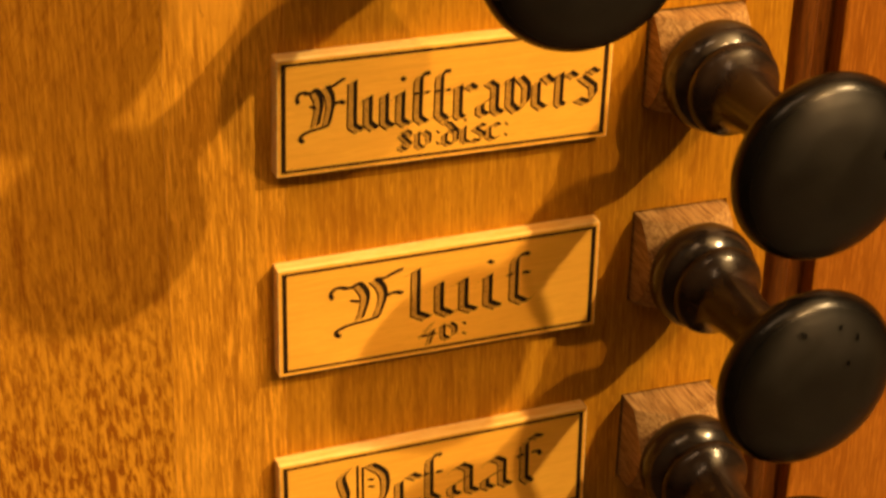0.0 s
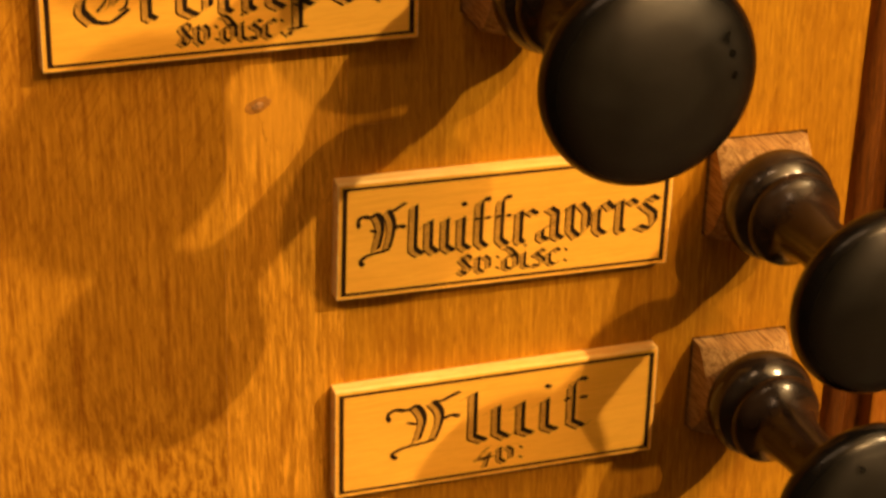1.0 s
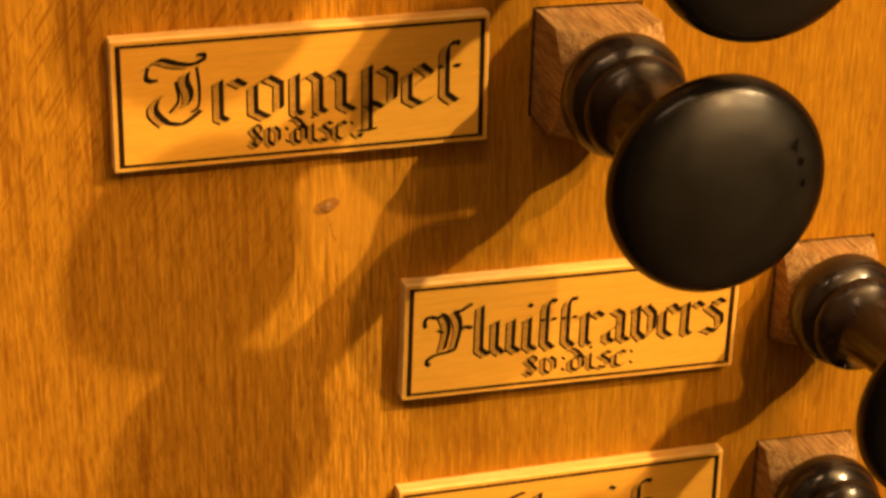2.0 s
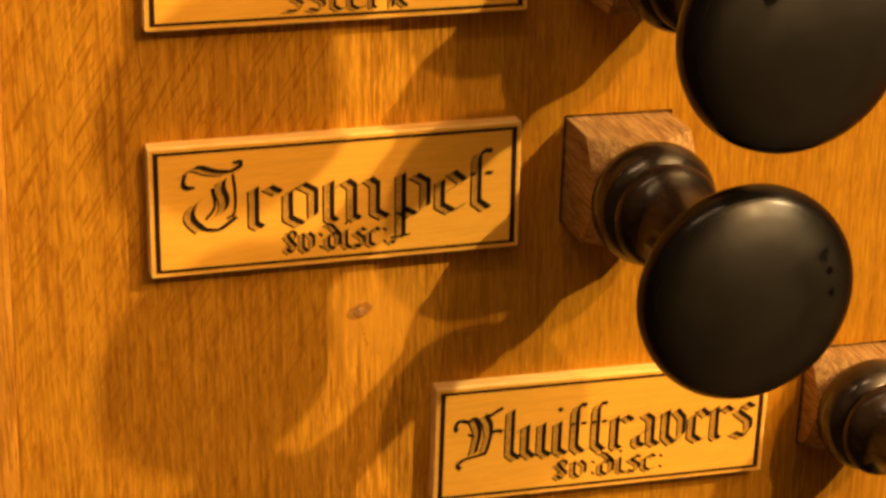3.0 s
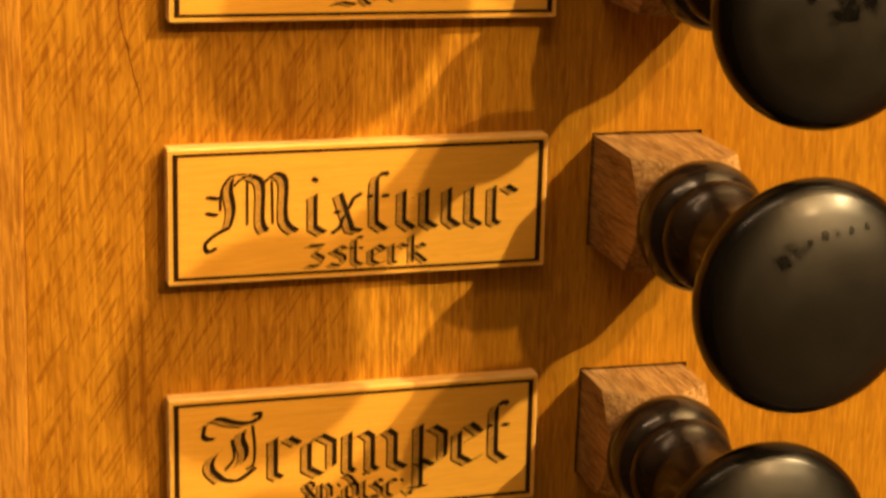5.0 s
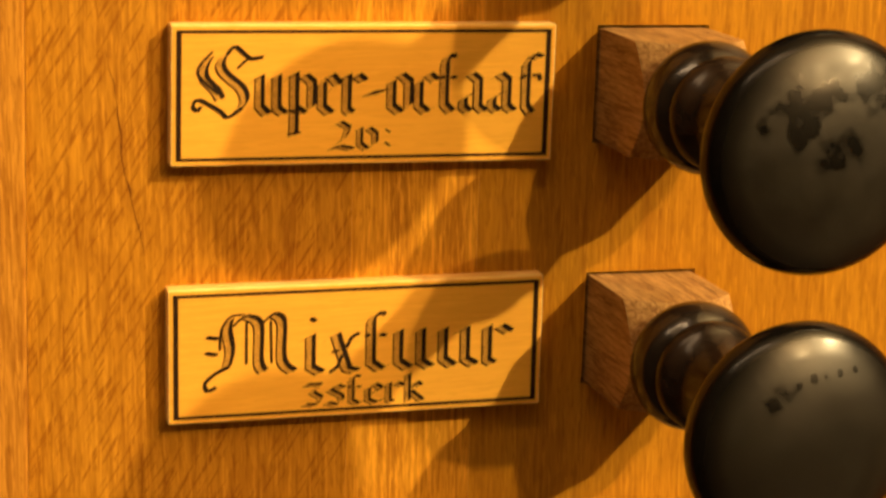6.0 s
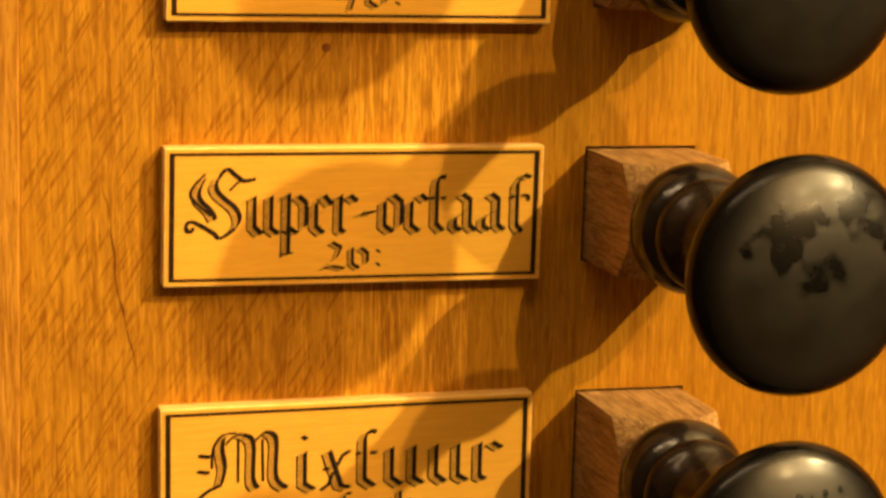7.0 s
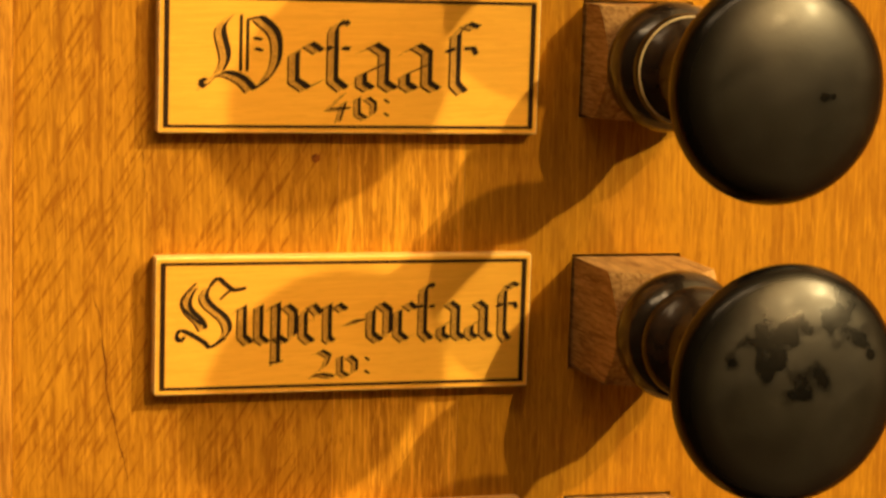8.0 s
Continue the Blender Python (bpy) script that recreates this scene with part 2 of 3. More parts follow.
def smooth_profile(points, steps=4):
    """Catmull-Rom through a few profile points."""
    out = []
    for i in range(len(points) - 1):
        p0, p1, p2, p3 = points[max(i - 1, 0)], points[i], points[i + 1], points[min(i + 2, len(points) - 1)]
        for s in range(steps):
            u = s / steps
            out.append(tuple(0.5 * (2 * b + (c - a) * u + (2 * a - 5 * b + 4 * c - d) * u * u + (3 * b - a - 3 * c + d) * u ** 3) for a, b, c, d in zip(p0, p1, p2, p3)))
    return out + [points[-1]]


# ---- the stops: x and z of each shaft, how far it is drawn, its droop and sideways lean in degrees, the size of its head ----
STOPS = {
    "above": (0.1146, 1.2885, 0.0165, 1.0, 0.5, 0.88),
    "octaaf": (0.1147, 1.2278, 0.0203, 1.09, 2.51, 0.962),
    "super": (0.1144, 1.1677, 0.0343, -0.06, 1.43, 0.994),
    "mixtuur": (0.1146, 1.1088, 0.0350, -0.12, 1.24, 0.991),
    "trompet": (0.1147, 1.0506, 0.0264, 0.20, 0.26, 0.972),
    "travers": (0.1834, 0.9835, 0.0144, 0.63, 1.63, 0.971),
    "fluit": (0.1835, 0.9259, 0.0155, 0.53, 2.55, 0.973),
    "low": (0.1841, 0.8682, 0.0193, 1.04, 0.39, 1.000),
}
HOLE, SHAFT = 0.0138, 0.0131

# ---- the oak stop jamb ----
LOW, HIGH = 0.55, 1.65
jamb = tagged(new("wall_north"), "varnished oak stop jamb of an organ with square holes", "wall", kind="structure")


def pierced(x0, x1, z0, z1, holes, thick=0.022):
    """A board with square holes through it."""
    bm = bmesh.new()
    xs = sorted({x0, x1, *(h[0] - HOLE for h in holes), *(h[0] + HOLE for h in holes)})
    zs = sorted({z0, z1, *(h[1] - HOLE for h in holes), *(h[1] + HOLE for h in holes)})

    def solid(i, j):
        if not (0 <= i < len(xs) - 1 and 0 <= j < len(zs) - 1):
            return False
        cx, cz = (xs[i] + xs[i + 1]) / 2, (zs[j] + zs[j + 1]) / 2
        return not any(abs(cx - h[0]) < HOLE and abs(cz - h[1]) < HOLE for h in holes)

    verts = {}

    def v(x, y, z):
        if (x, y, z) not in verts:
            verts[(x, y, z)] = bm.verts.new((x, y, z))
        return verts[(x, y, z)]

    for i in range(len(xs) - 1):
        for j in range(len(zs) - 1):
            if not solid(i, j):
                continue
            a, b, c, d = xs[i], xs[i + 1], zs[j], zs[j + 1]
            for y in (0.0, thick):
                bm.faces.new((v(a, y, c), v(b, y, c), v(b, y, d), v(a, y, d)))
            for di, dj, (p, q) in ((-1, 0, ((a, c), (a, d))), (1, 0, ((b, c), (b, d))), (0, -1, ((a, c), (b, c))), (0, 1, ((a, d), (b, d)))):
                if not solid(i + di, j + dj):
                    bm.faces.new((v(p[0], 0.0, p[1]), v(q[0], 0.0, q[1]), v(q[0], thick, q[1]), v(p[0], thick, p[1])))
    return bm


holes = [(x, z) for x, z, *_ in STOPS.values()]
part("board", pierced(-0.0302, 0.0432, LOW, HIGH, []), OAK_FIGURED, jamb, "oak board with slanting ray flecks")
part("board", pierced(0.04325, 0.07345, LOW, HIGH, []), OAK_STREAKY, jamb, "bright streaky oak board with a knot")
part("board", pierced(0.0735, 0.2110, LOW, HIGH, holes), OAK_STRAIGHT, jamb, "straight-grained oak board with square holes")
part("stile", box(bmesh.new(), -0.16, -0.0303, -0.0014, 0.022, LOW, HIGH, 0.0013, 3), OAK_STILE, jamb, "paler oak stile")
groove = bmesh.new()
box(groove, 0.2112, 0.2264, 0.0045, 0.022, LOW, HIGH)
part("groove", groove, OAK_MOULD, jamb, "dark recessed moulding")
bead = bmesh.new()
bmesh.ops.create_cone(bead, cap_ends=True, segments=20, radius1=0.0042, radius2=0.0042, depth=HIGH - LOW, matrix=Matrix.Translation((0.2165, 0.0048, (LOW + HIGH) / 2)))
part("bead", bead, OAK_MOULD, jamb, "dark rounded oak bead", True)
part("stile", box(bmesh.new(), 0.2266, 0.46, -0.0010, 0.022, LOW, HIGH, 0.0010), OAK_RED, jamb, "reddish oak stile")

# a crack in the figured board, a knot and a short scratch
def crack(x0, z0, x1, z1, width, seed):
    """A thin ragged dark slit lying in the face of the board."""
    bm = bmesh.new()
    trail = []
    for k in range(41):
        u = k / 40
        z = z0 + (z1 - z0) * u
        x = x0 + (x1 - x0) * u + 0.05 * abs(x1 - x0) * math.sin(9 * u) + 0.0006 * noise.noise((u * 14, 0.3, seed))
        half = width * (0.15 + abs(noise.noise((u * 9, 2.1, seed)))) * (0.2 + 0.8 * math.sin(math.pi * min(1, u + 0.05)))
        trail.append((bm.verts.new((x - half, -0.00008, z)), bm.verts.new((x + half, -0.00008, z))))
    for (a, b), (c, d) in zip(trail, trail[1:]):
        bm.faces.new((a, b, d, c))
    return part("crack", bm, CRACK, jamb, "fine dark crack in the oak")


crack(-0.0128, 1.1760, -0.0042, 1.1270, 0.00036, 0.7)
crack(-0.0032, 1.2180, 0.0004, 1.1845, 0.00018, 8.3)
crack(0.1297, 1.1832, 0.1312, 1.2010, 0.00012, 1.9)
crack(0.1302, 1.2430, 0.1310, 1.2700, 0.00010, 2.9)
crack(0.1012, 1.1535, 0.1006, 1.1330, 0.00010, 3.7)
crack(0.1012, 1.0940, 0.1008, 1.0720, 0.00009, 4.3)
crack(0.1715, 0.9070, 0.1722, 0.8800, 0.00009, 5.1)
crack(0.0520, 1.0150, 0.0537, 1.0075, 0.00014, 6.4)
hole = lathe([(0.00006, 0.0), (0.00006, 0.0010), (-0.0004, 0.0012)][::-1], 16)
bmesh.ops.translate(hole, verts=hole.verts, vec=(0.0378, 0, 1.2043))
part("nail_mark", hole, NAIL, jamb, "small brown nail mark")
for name, size, flat, rise, material, label in (("knot", 0.0044, 0.50, 0.00008, KNOT_RING, "reddish ring of a small knot"), ("knot_core", 0.0022, 0.45, 0.00020, KNOT, "grey-brown heart of the knot")):
    knot = lathe(smooth_profile([(-0.0004, size), (rise * 0.4, size * 0.85), (rise, size * 0.4), (rise, 0.0)]), 28)
    for vert in knot.verts:
        wave = 1 + 0.22 * noise.noise((vert.co.x * 600, 0.5, vert.co.z * 600))
        vert.co.x, vert.co.z = vert.co.x * 0.8 * wave + 0.0516, vert.co.z * flat * wave + 1.0182 + 0.2 * vert.co.x
    part(name, knot, material, jamb, label, True)
scratch = bmesh.new()
box(scratch, 0.0765, 0.0850, -0.00010, 0.0004, 1.01065, 1.01085)
part("scratch", scratch, OAK_STILE, jamb, "pale scratch")

# ---- assumed closed loft, never seen directly: pale ceiling bounces fill, dark walls dim reflections ----
tagged(part("wall_backing", box(bmesh.new(), -1.6, 2.6, 0.09, 0.19, 0.0, 3.4), OAK_MOULD), "dark panelling behind the jamb", "wall", kind="structure")
tagged(part("wall_south", box(bmesh.new(), -1.6, 2.6, -3.1, -3.0, 0.0, 3.4), ROOM), "assumed dark wall, unseen, dims reflections", "wall", kind="structure")
tagged(part("wall_west", box(bmesh.new(), -1.7, -1.6, -3.0, 0.09, 0.0, 3.4), ROOM), "assumed dark wall, unseen, dims reflections", "wall", kind="structure")
tagged(part("wall_east", box(bmesh.new(), 2.6, 2.7, -3.0, 0.09, 0.0, 3.4), ROOM), "assumed dark wall, unseen, dims reflections", "wall", kind="structure")
tagged(part("floor", box(bmesh.new(), -1.6, 2.6, -3.0, 0.09, -0.1, 0.0), BOARDS), "assumed dark floor, unseen, dims reflections", "floor", kind="structure")
tagged(part("ceiling", box(bmesh.new(), -1.6, 2.6, -3.0, 0.09, 3.4, 3.5), CEILING), "assumed pale ceiling, unseen, bounces fill light", "ceiling", kind="structure")
tagged(part("wall_case", box(box(bmesh.new(), -1.6, 2.6, 0.0221, 0.09, 0.0, LOW), -1.6, 2.6, 0.0221, 0.09, HIGH, 3.4), OAK_MOULD), "dark oak organ case above and below the jamb", "wall", kind="structure")


# ---- draw stops ----
def shaft_mesh(length):
    """A square oak shaft whose end is turned to a cone, so that each side ends in a curve."""
    bm = bmesh.new()
    n, inner = 64, 0.0118
    back, edge, face = [], [], []
    for k in range(n):
        a = 2 * math.pi * k / n + math.pi / 4
        c, s = math.cos(a), math.sin(a)
        r = SHAFT / max(abs(c), abs(s))
        drop = (r - inner) * 1.25
        back.append(bm.verts.new((r * c, 0.03, r * s)))
        edge.append(bm.verts.new((r * c, -(length - drop), r * s)))
        face.append(bm.verts.new((inner * c, -length, inner * s)))
    for k in range(n):
        j = (k + 1) % n
        bm.faces.new((back[k], back[j], edge[j], edge[k]))
        bm.faces.new((edge[k], edge[j], face[j], face[k]))
    bm.faces.new(face)
    return bm


COLLAR_SHAPE = smooth_profile([(-0.008, 0.0092), (-0.0068, 0.012), (-0.0038, 0.0143), (0.0002, 0.0149), (0.0034, 0.0138), (0.0056, 0.0116)], 4) + [(0.0058, 0.0109)]
NECK_SHAPE = [(0.0054, 0.0109)] + smooth_profile([(0.0057, 0.0116), (0.0066, 0.0124), (0.0082, 0.0127), (0.0098, 0.0119), (0.0114, 0.0103), (0.0142, 0.0084), (0.0190, 0.0073), (0.0250, 0.0068), (0.0310, 0.0069), (0.0360, 0.0077), (0.0404, 0.0098), (0.0437, 0.0130)], 4)
HEAD_SHAPE = smooth_profile([(0.0422, 0.0110), (0.0453, 0.0162), (0.0482, 0.0214), (0.0500, 0.0238), (0.0519, 0.0248), (0.0537, 0.0248), (0.0553, 0.0241), (0.0566, 0.0229), (0.0577, 0.0212), (0.0590, 0.0187), (0.0606, 0.0145), (0.0617, 0.0098), (0.0623, 0.0050), (0.0625, 0.0)], 5)
BLOTS = {
    "above": (), "low": (), "travers": ((0.012, 0.006, 0.0016),),
    "fluit": ((-0.0060, 0.0170, 0.0012), (0.0040, 0.0180, 0.0010), (0.0090, 0.0140, 0.0009), (0.0060, 0.0080, 0.0008)),
    "octaaf": ((0.0065, -0.0008, 0.0011), (0.0085, -0.0004, 0.0007)),
    "super": ((-0.0076, 0.0112, 0.0038), (-0.0041, 0.0128, 0.0035), (-0.0074, 0.0074, 0.0026), (-0.0006, 0.0134, 0.002), (0.0076, 0.015, 0.004), (0.0132, 0.0104, 0.0022), (0.0154, 0.007, 0.0012), (0.0026, 0.003, 0.0024), (-0.0008, 0.0018, 0.0026), (-0.0038, 0.0, 0.0016), (-0.0152, 0.0068, 0.0013), (-0.0088, 0.0046, 0.0018)),
    "mixtuur": ((-0.0095, 0.01, 0.0014), (-0.0075, 0.0122, 0.0015), (-0.0045, 0.0135, 0.0009), (-0.001, 0.0148, 0.0008), (0.0015, 0.0152, 0.001), (0.005, 0.0158, 0.0006), (0.0085, 0.016, 0.0008)),
    "trompet": ((0.0145, 0.0105, 0.0014), (0.016, 0.0065, 0.001), (0.0165, 0.0015, 0.001)),
}
WORN = {"octaaf": 1.0, "super": 1.25, "mixtuur": 0.8, "trompet": 0.6, "travers": 0.35, "fluit": 0.35, "low": 0.35, "above": 0.4}
LOOKS = {
    "above": "black turned stop knob above the others",
    "octaaf": "black turned stop knob with a thin ivory ring",
    "super": "black stop knob, face rubbed grey with dark blots",
    "mixtuur": "black stop knob with a shiny domed face and small blots",
    "trompet": "black stop knob with three small dark marks",
    "travers": "glossy black stop knob pushed in over its oak shaft",
    "fluit": "scuffed black stop knob pushed in over its oak shaft",
    "low": "black stop knob beside the lowest plate",
}


def stop_knob(key):
    x, z, drawn, droop, lean, size = STOPS[key]
    knob = tagged(new("stop_knob"), LOOKS[key], "stop knob", "stop knobs on the jamb")
    knob.matrix_basis = pose(x, 0, z, droop, 0, lean)
    part("shaft", shaft_mesh(drawn - 0.0045), OAK_SHAFT, knob, "square oak shaft with a coned end")
    polish = black_polish("black_polish_" + key, BLOTS[key], WORN[key], 0.37 * len(key) + z, 0.30 if key == "mixtuur" else 0.10)
    for name, shape, material, label in (("collar", COLLAR_SHAPE, COLLAR, "dark brown ball collar"), ("neck", NECK_SHAPE, NECK, "tapered dark brown neck"), ("head", HEAD_SHAPE, polish, "black domed head")):
        ob = part(name, lathe(shape), material, knob, label, True)
        ob.location.y = -drawn
        if name == "head":
            ob.scale = (size, 1, size)
        if name == "neck":
            neck = ob
    if key == "octaaf":
        part("ring", lathe(smooth_profile([(0.0095, 0.0112), (0.00955, 0.01225), (0.00975, 0.01215), (0.0098, 0.0110)], 3)), IVORY, neck, "thin ivory ring", True)
    return knob


for key in STOPS:
    stop_knob(key)

# ---- blackletter, drawn as strokes of a broad pen: each glyph is its width, then strokes of x,y points (~: a thin stroke, =: a middling one) ----
GLYPHS = {
    "a": ".82|.12,.84 .34,1 .56,.84 .56,.14 .74,0|.54,.56 .14,.34 .14,.12 .3,0 .54,.2",
    "c": ".66|.6,.84 .4,1 .14,.8 .14,.18 .36,0 .6,.16",
    "d": ".8|.08,1.42 .3,1.34 .64,.84 .64,.2 .38,0 .14,.2 .14,.74 .36,.94 .62,.8",
    "e": ".66|.6,.16 .36,0 .14,.18 .14,.8 .36,1 .58,.76 .18,.46",
    "f": ".68|.66,1.42 .46,1.5 .28,1.26 .28,.14 .44,-.06|=.04,.84 .2,.92|=.4,.92 .56,.94 .62,.8",
    "i": ".46|0,.84 .16,1 .16,.16 .36,0|=.1,1.42 .2,1.34",
    "k": ".7|.14,1.44 .14,0|.14,.5 .4,.98 .56,.8|.22,.52 .6,0",
    "l": ".46|.04,1.4 .18,1.5 .18,.18 .4,0",
    "m": "1.36|0,.84 .16,1 .16,.1 .26,0|.2,.8 .46,1 .6,.86 .6,.1 .7,0|.64,.8 .9,1 1.04,.86 1.04,.16 1.24,0",
    "n": ".9|0,.84 .16,1 .16,.1 .26,0|.2,.8 .46,1 .6,.86 .6,.16 .8,0",
    "o": ".76|.4,1 .14,.82 .14,.18 .38,0|.38,1 .62,.82 .62,.2 .38,0",
    "p": ".8|.02,.9 .18,1.06 .18,-.56|.2,.8 .44,1 .66,.82 .66,.2 .42,0 .2,.16|~-.06,-.56 .3,-.52",
    "r": ".66|0,.84 .16,1 .16,.1 .28,0|.2,.78 .42,1 .62,.84",
    "s": ".66|.6,.9 .38,1.04 .14,.82 .52,.5 .54,.26 .36,0 .06,.14",
    "t": ".6|.26,1.46 .2,1.3 .2,.2 .4,0 .54,.12|=.26,1.42 .36,1.5 .42,1.42|=.02,.86 .12,.92|=.32,.9 .44,.88",
    "u": ".92|0,.84 .16,1 .16,.2 .36,0 .6,.2|.46,.88 .62,1 .62,.16 .82,0",
    "v": ".82|.02,.84 .18,1.04 .18,.24 .4,0 .66,.28 .66,.78 .44,1.04",
    "x": ".72|.04,.86 .2,1 .44,.06 .62,0|=.62,.98 .46,.86 .36,.6|=.28,.42 .18,.1 .02,-.04|=.08,.5 .2,.54",
    "O": "1.42|.38,1.6 .2,1.3 .3,.7 .2,.36|-.12,.0 .2,.32 .56,.22 .78,-.04|.9,1.56 1.2,1.2 1.22,.6 1.04,.2|~.52,1.6 .52,.36|~.64,1.5 .64,.36|~.64,1.5 .92,1.58|=-.12,.0 -.22,.1 -.1,.18|~.78,-.04 1.04,.2|~.76,1.1 .9,1.06|~.78,.86 .92,.82",
    "S": "1.34|.53,1.52 .44,1.29 .57,1.04 .97,.71 1.1,.4 .97,.15|.15,1.48 .0,1.18 .03,.92 .32,.63 .44,.4|=.97,.15 .57,-.1 .4,.03 .07,.23 -.25,.36 -.37,.19 -.25,.07 -.15,.19|=.53,1.52 .74,1.73 .97,1.56 1.22,1.4 1.51,1.47|~1.51,1.47 1.1,1.4 .81,1.16|~.15,1.6 -.17,1.28 -.25,1.04 -.05,.8 .32,.5",
    "M": "1.80|.34,1.5 .3,1.2 .36,.7 .28,.25|.7,1.56 .92,1.34 .92,.4 1.02,.12|1.2,1.6 1.38,1.38 1.38,.4 1.6,.08|=.28,.25 .0,.08 -.2,-.16 -.14,-.36 .02,-.26|~.1,.7 .12,1.2 .3,1.55 .58,1.6|~.36,1.3 .5,1.48 .7,1.6|~.95,1.36 1.06,1.5 1.2,1.62|=-.16,1.05 .06,1.0|=-.18,.64 .04,.58|~.62,1.4 .62,.3|~1.1,1.4 1.12,.3",
    "T": "1.0|.17,.83 .0,.63 -.03,.35 .17,.06|=.17,.06 .45,.02 .78,.31|-.16,1.42 .06,1.61 .4,1.48 .67,1.44|=.67,1.44 .87,1.57 .84,1.68 .74,1.64|=-.16,1.44 -.2,1.2 -.1,1.1 .0,1.13|.57,1.26 .54,1.05 .61,.77 .57,.52 .37,.31|~.72,1.37 .76,.9 .74,.42 .6,.28|~.33,1.05 .38,.7 .34,.5 .2,.3",
    "F": "1.2|.3,1.36 .42,1.1 .44,.8 .34,.3|.6,1.42 .74,1.15 .76,.8 .64,.26|=-.2,1.0 -.24,1.18 -.1,1.32 .1,1.26 .3,1.38|=.58,1.42 .74,1.4 .9,1.5 1.08,1.6|=.8,.85 .93,.93 1.08,.86|=.64,.26 .44,.2 .2,.16 .0,.1 -.16,-.04 -.06,-.17|~.12,.88 .3,.8",
    "2": ".8|.1,1.1 .34,1.36 .62,1.1 .5,.6 .08,.02 .36,.14 .74,0",
    "3": ".72|.1,1.16 .56,1.16 .3,.74 .58,.46 .4,.06 .06,.1",
    "4": ".74|.5,1.24 .06,.46 .64,.5|.52,.8 .36,-.16",
    "8": ".7|.5,1.1 .3,1.2 .14,.96 .56,.34 .36,0 .12,.24 .54,.9 .5,1.1",
    ":": ".40|~.1,.26 .24,.1|~.1,.94 .24,.78",
    "-": ".6|.08,.5 .5,.56",
    ".": ".3|.08,.2 .22,.04",
    " ": ".3|",
}


def pen(bm, points, nib, y):
    """One pen stroke: a ribbon swept by the nib."""
    for (ax, az), (bx, bz) in zip(points, points[1:]):
        nx, nz = nib
        quad = [(ax - nx, az - nz), (ax + nx, az + nz), (bx + nx, bz + nz), (bx - nx, bz - nz)]
        if abs((bx - ax) * nz - (bz - az) * nx) < 1e-10:
            continue
        bm.faces.new([bm.verts.new((px, y, pz)) for px, pz in quad])


def lettering(text, x0, width, base, height, y, weight=0.105):
    """The word as pen strokes fitted to a width: black strokes, the thin outline that trails them, and the grey wash between."""
    total = sum(float(GLYPHS[c].split("|")[0]) for c in text)
    sx, sz = width / total, height
    heavy, fine, wash = bmesh.new(), bmesh.new(), bmesh.new()
    at = 0.0
    for c in text:
        w, *strokes = GLYPHS[c].split("|")
        for stroke in strokes:
            thin = {"~": 0.34, "=": 0.52}.get(stroke[:1], 0)
            pts = [tuple(float(q) for q in p.split(",")) for p in stroke.strip("~=").split()]
            if c.isupper():
                pts = smooth_profile(pts, 4)
            pts = [(x0 + (at + px) * sx, base + pz * sz) for px, pz in pts]
            n = weight * min(sx, sz)
            if thin:
                pen(heavy, pts, (n * thin, n * thin * 0.8), y + 0.00001)
                pen(heavy, pts, (n * thin * 0.7, -n * thin * 0.6), y + 0.000015)
                continue
            pen(heavy, pts, (n * 0.58, n * 0.42), y)
            pen(fine, [(px - 2.1 * n, pz - 0.95 * n) for px, pz in pts], (n * 0.17, n * 0.13), y + 0.00002)
            pen(wash, [(px - 1.25 * n, pz - 0.5 * n) for px, pz in pts], (n * 0.60, n * 0.40), y + 0.00004)
        at += float(w)
    return heavy, fine, wash


# ---- name plates: corner, tilt, title (start, width), small line (start, width) ----
PLATE_W, PLATE_H, PLATE_T = 0.0884, 0.0316, 0.0042


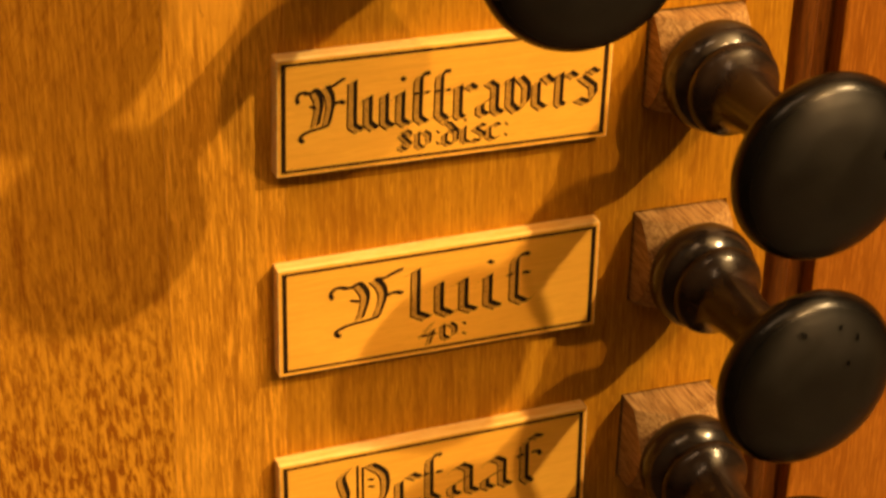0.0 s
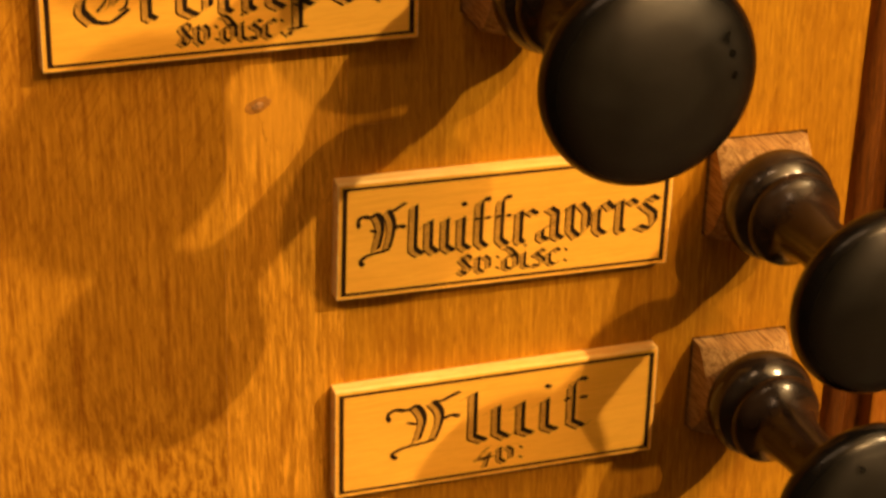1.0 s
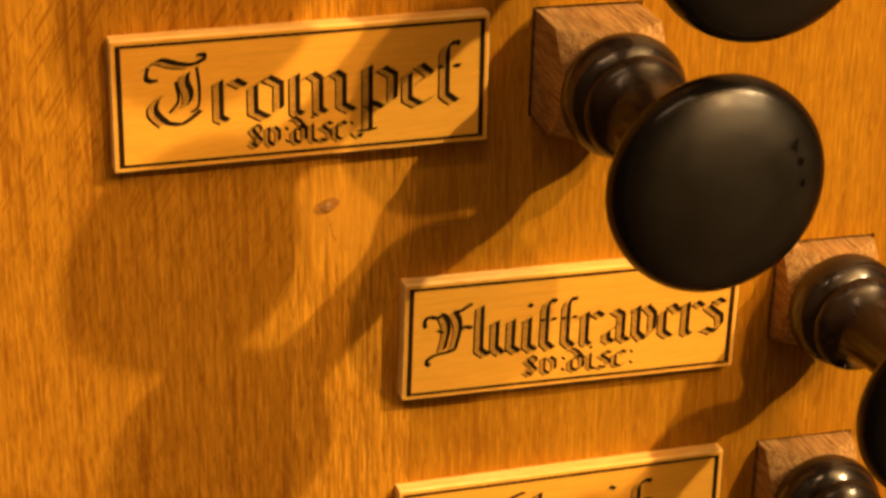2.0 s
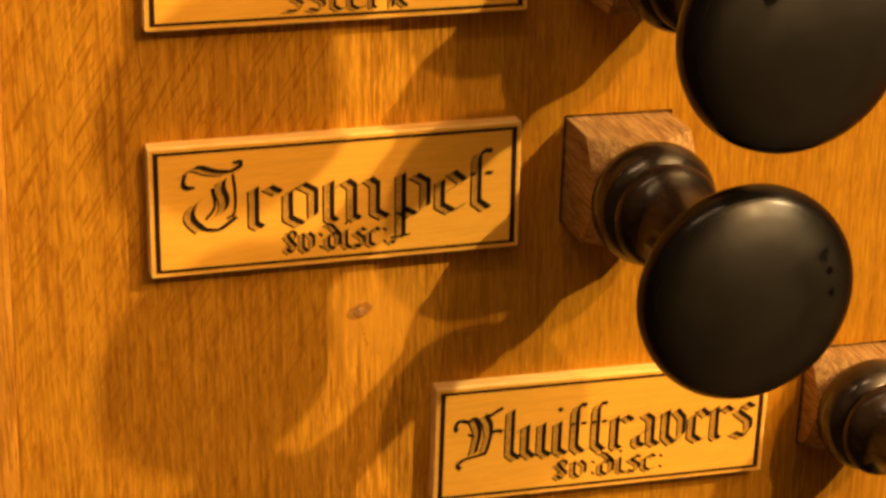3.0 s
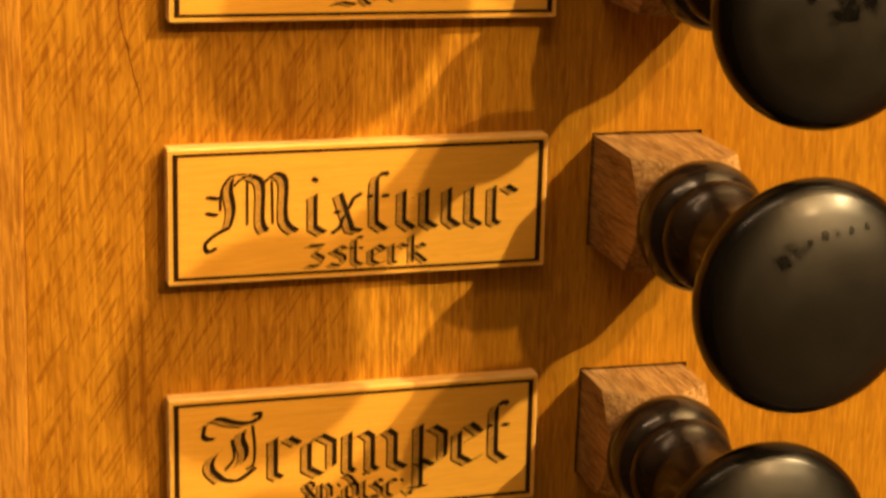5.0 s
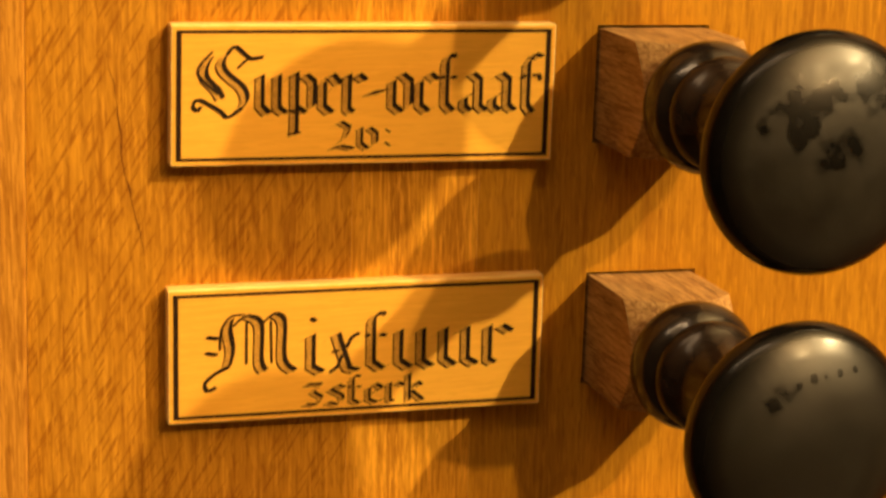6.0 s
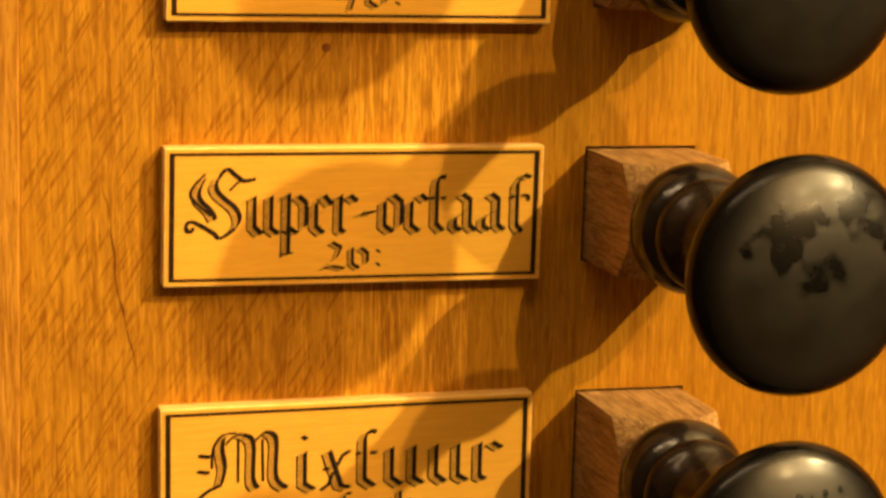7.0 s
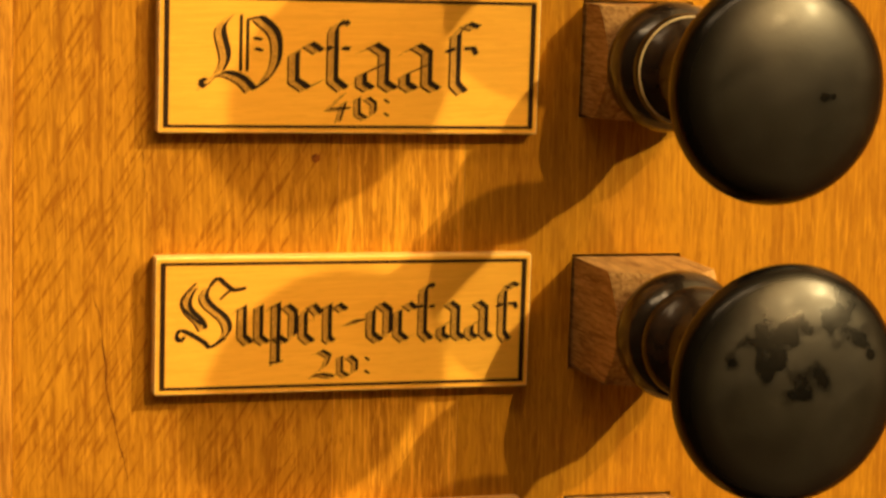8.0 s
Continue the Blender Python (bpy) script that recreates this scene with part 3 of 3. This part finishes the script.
def name_plate(x, z, tilt, title, t0, tw, zb, zh, small, s0, sw, label, sb=0.0036):
    plate = tagged(new("name_plate"), label, "name plate", "name plates on the jamb")
    plate.matrix_basis = pose(x, 0, z, 0, -tilt, 0)
    slab = bmesh.new()
    box(slab, 0, PLATE_W, -PLATE_T, 0.0004, 0, PLATE_H, 0.0007, 4)
    board = part("slab", slab, MAPLE, plate, "pale maple slab with softened edges")
    # edge faces carry the wear and the painted highlight
    board.data.materials.append(RUBBED_LIT)
    for face in board.data.polygons:
        face.material_index = 1 if abs(face.normal.y) < 0.93 else 0
    line = bmesh.new()
    y0, y1 = -PLATE_T - 0.00006, -PLATE_T + 0.0004
    m, tv, th = 0.0012, 0.0012, 0.0007
    for x0, x1, z0, z1 in ((m, m + tv, m, PLATE_H - m), (PLATE_W - m - tv, PLATE_W - m, m, PLATE_H - m), (m + tv, PLATE_W - m - tv, m, m + th), (m + tv, PLATE_W - m - tv, PLATE_H - m - th, PLATE_H - m)):
        box(line, x0, x1, y0, y1, z0, z1)
    part("border_line", line, INK, plate, "black inked border line")
    y = -PLATE_T - 0.00012
    for text, x0, width, base, height, weight, kind in ((title, t0, tw, zb, zh, 0.100, "blackletter"), (small, s0, sw, sb, 0.0045, 0.132, "small blackletter")):
        if text:
            heavy, fine, wash = lettering(text, x0, width, base, height, y, weight)
            words = part("lettering", heavy, LETTER_INK, plate, "black " + kind + " reading " + text)
            part("letter_outline", fine, LETTER_INK, words, "thin pen outline of the letters")
            part("letter_shading", wash, INK_PALE, words, "hatched grey shading of the letters")
    return plate


name_plate(0.0009, 1.2103, 0.05, "Octaaf", 0.0120, 0.0618, 0.0104, 0.0100, "4v:", 0.0385, 0.0155, "maple name plate lettered Octaaf 4 v:, on varnished oak")
name_plate(0.0008, 1.1508, 0.02, "Super-octaaf", 0.0080, 0.0775, 0.0119, 0.0086, "2v:", 0.0360, 0.0150, "maple name plate lettered Super-octaaf 2 v:")
name_plate(0.0007, 1.0911, 0.57, "Mixtuur", 0.0107, 0.0708, 0.0109, 0.0090, "3sterk", 0.0315, 0.0290, "maple name plate lettered Mixtuur 3 sterk", 0.0028)
name_plate(0.0011, 1.0324, 0.76, "Trompet", 0.0104, 0.0728, 0.0107, 0.0098, "8v:disc:.", 0.0312, 0.0268, "maple name plate lettered Trompet 8 v: disc:")
name_plate(0.0700, 0.9658, -0.27, "Fluittravers", 0.0074, 0.0780, 0.0107, 0.0090, "8v:disc:", 0.0315, 0.0300, "maple name plate lettered Fluittravers 8 v: disc:")
name_plate(0.0702, 0.9083, 0.48, "Fluit", 0.0175, 0.0535, 0.0112, 0.0098, "4v:", 0.0386, 0.0138, "maple name plate lettered Fluit 4 v:")
name_plate(0.0705, 0.8494, 1.22, "Octaaf", 0.0155, 0.060, 0.0112, 0.0098, "", 0, 0, "lowest maple name plate lettered Octaaf")
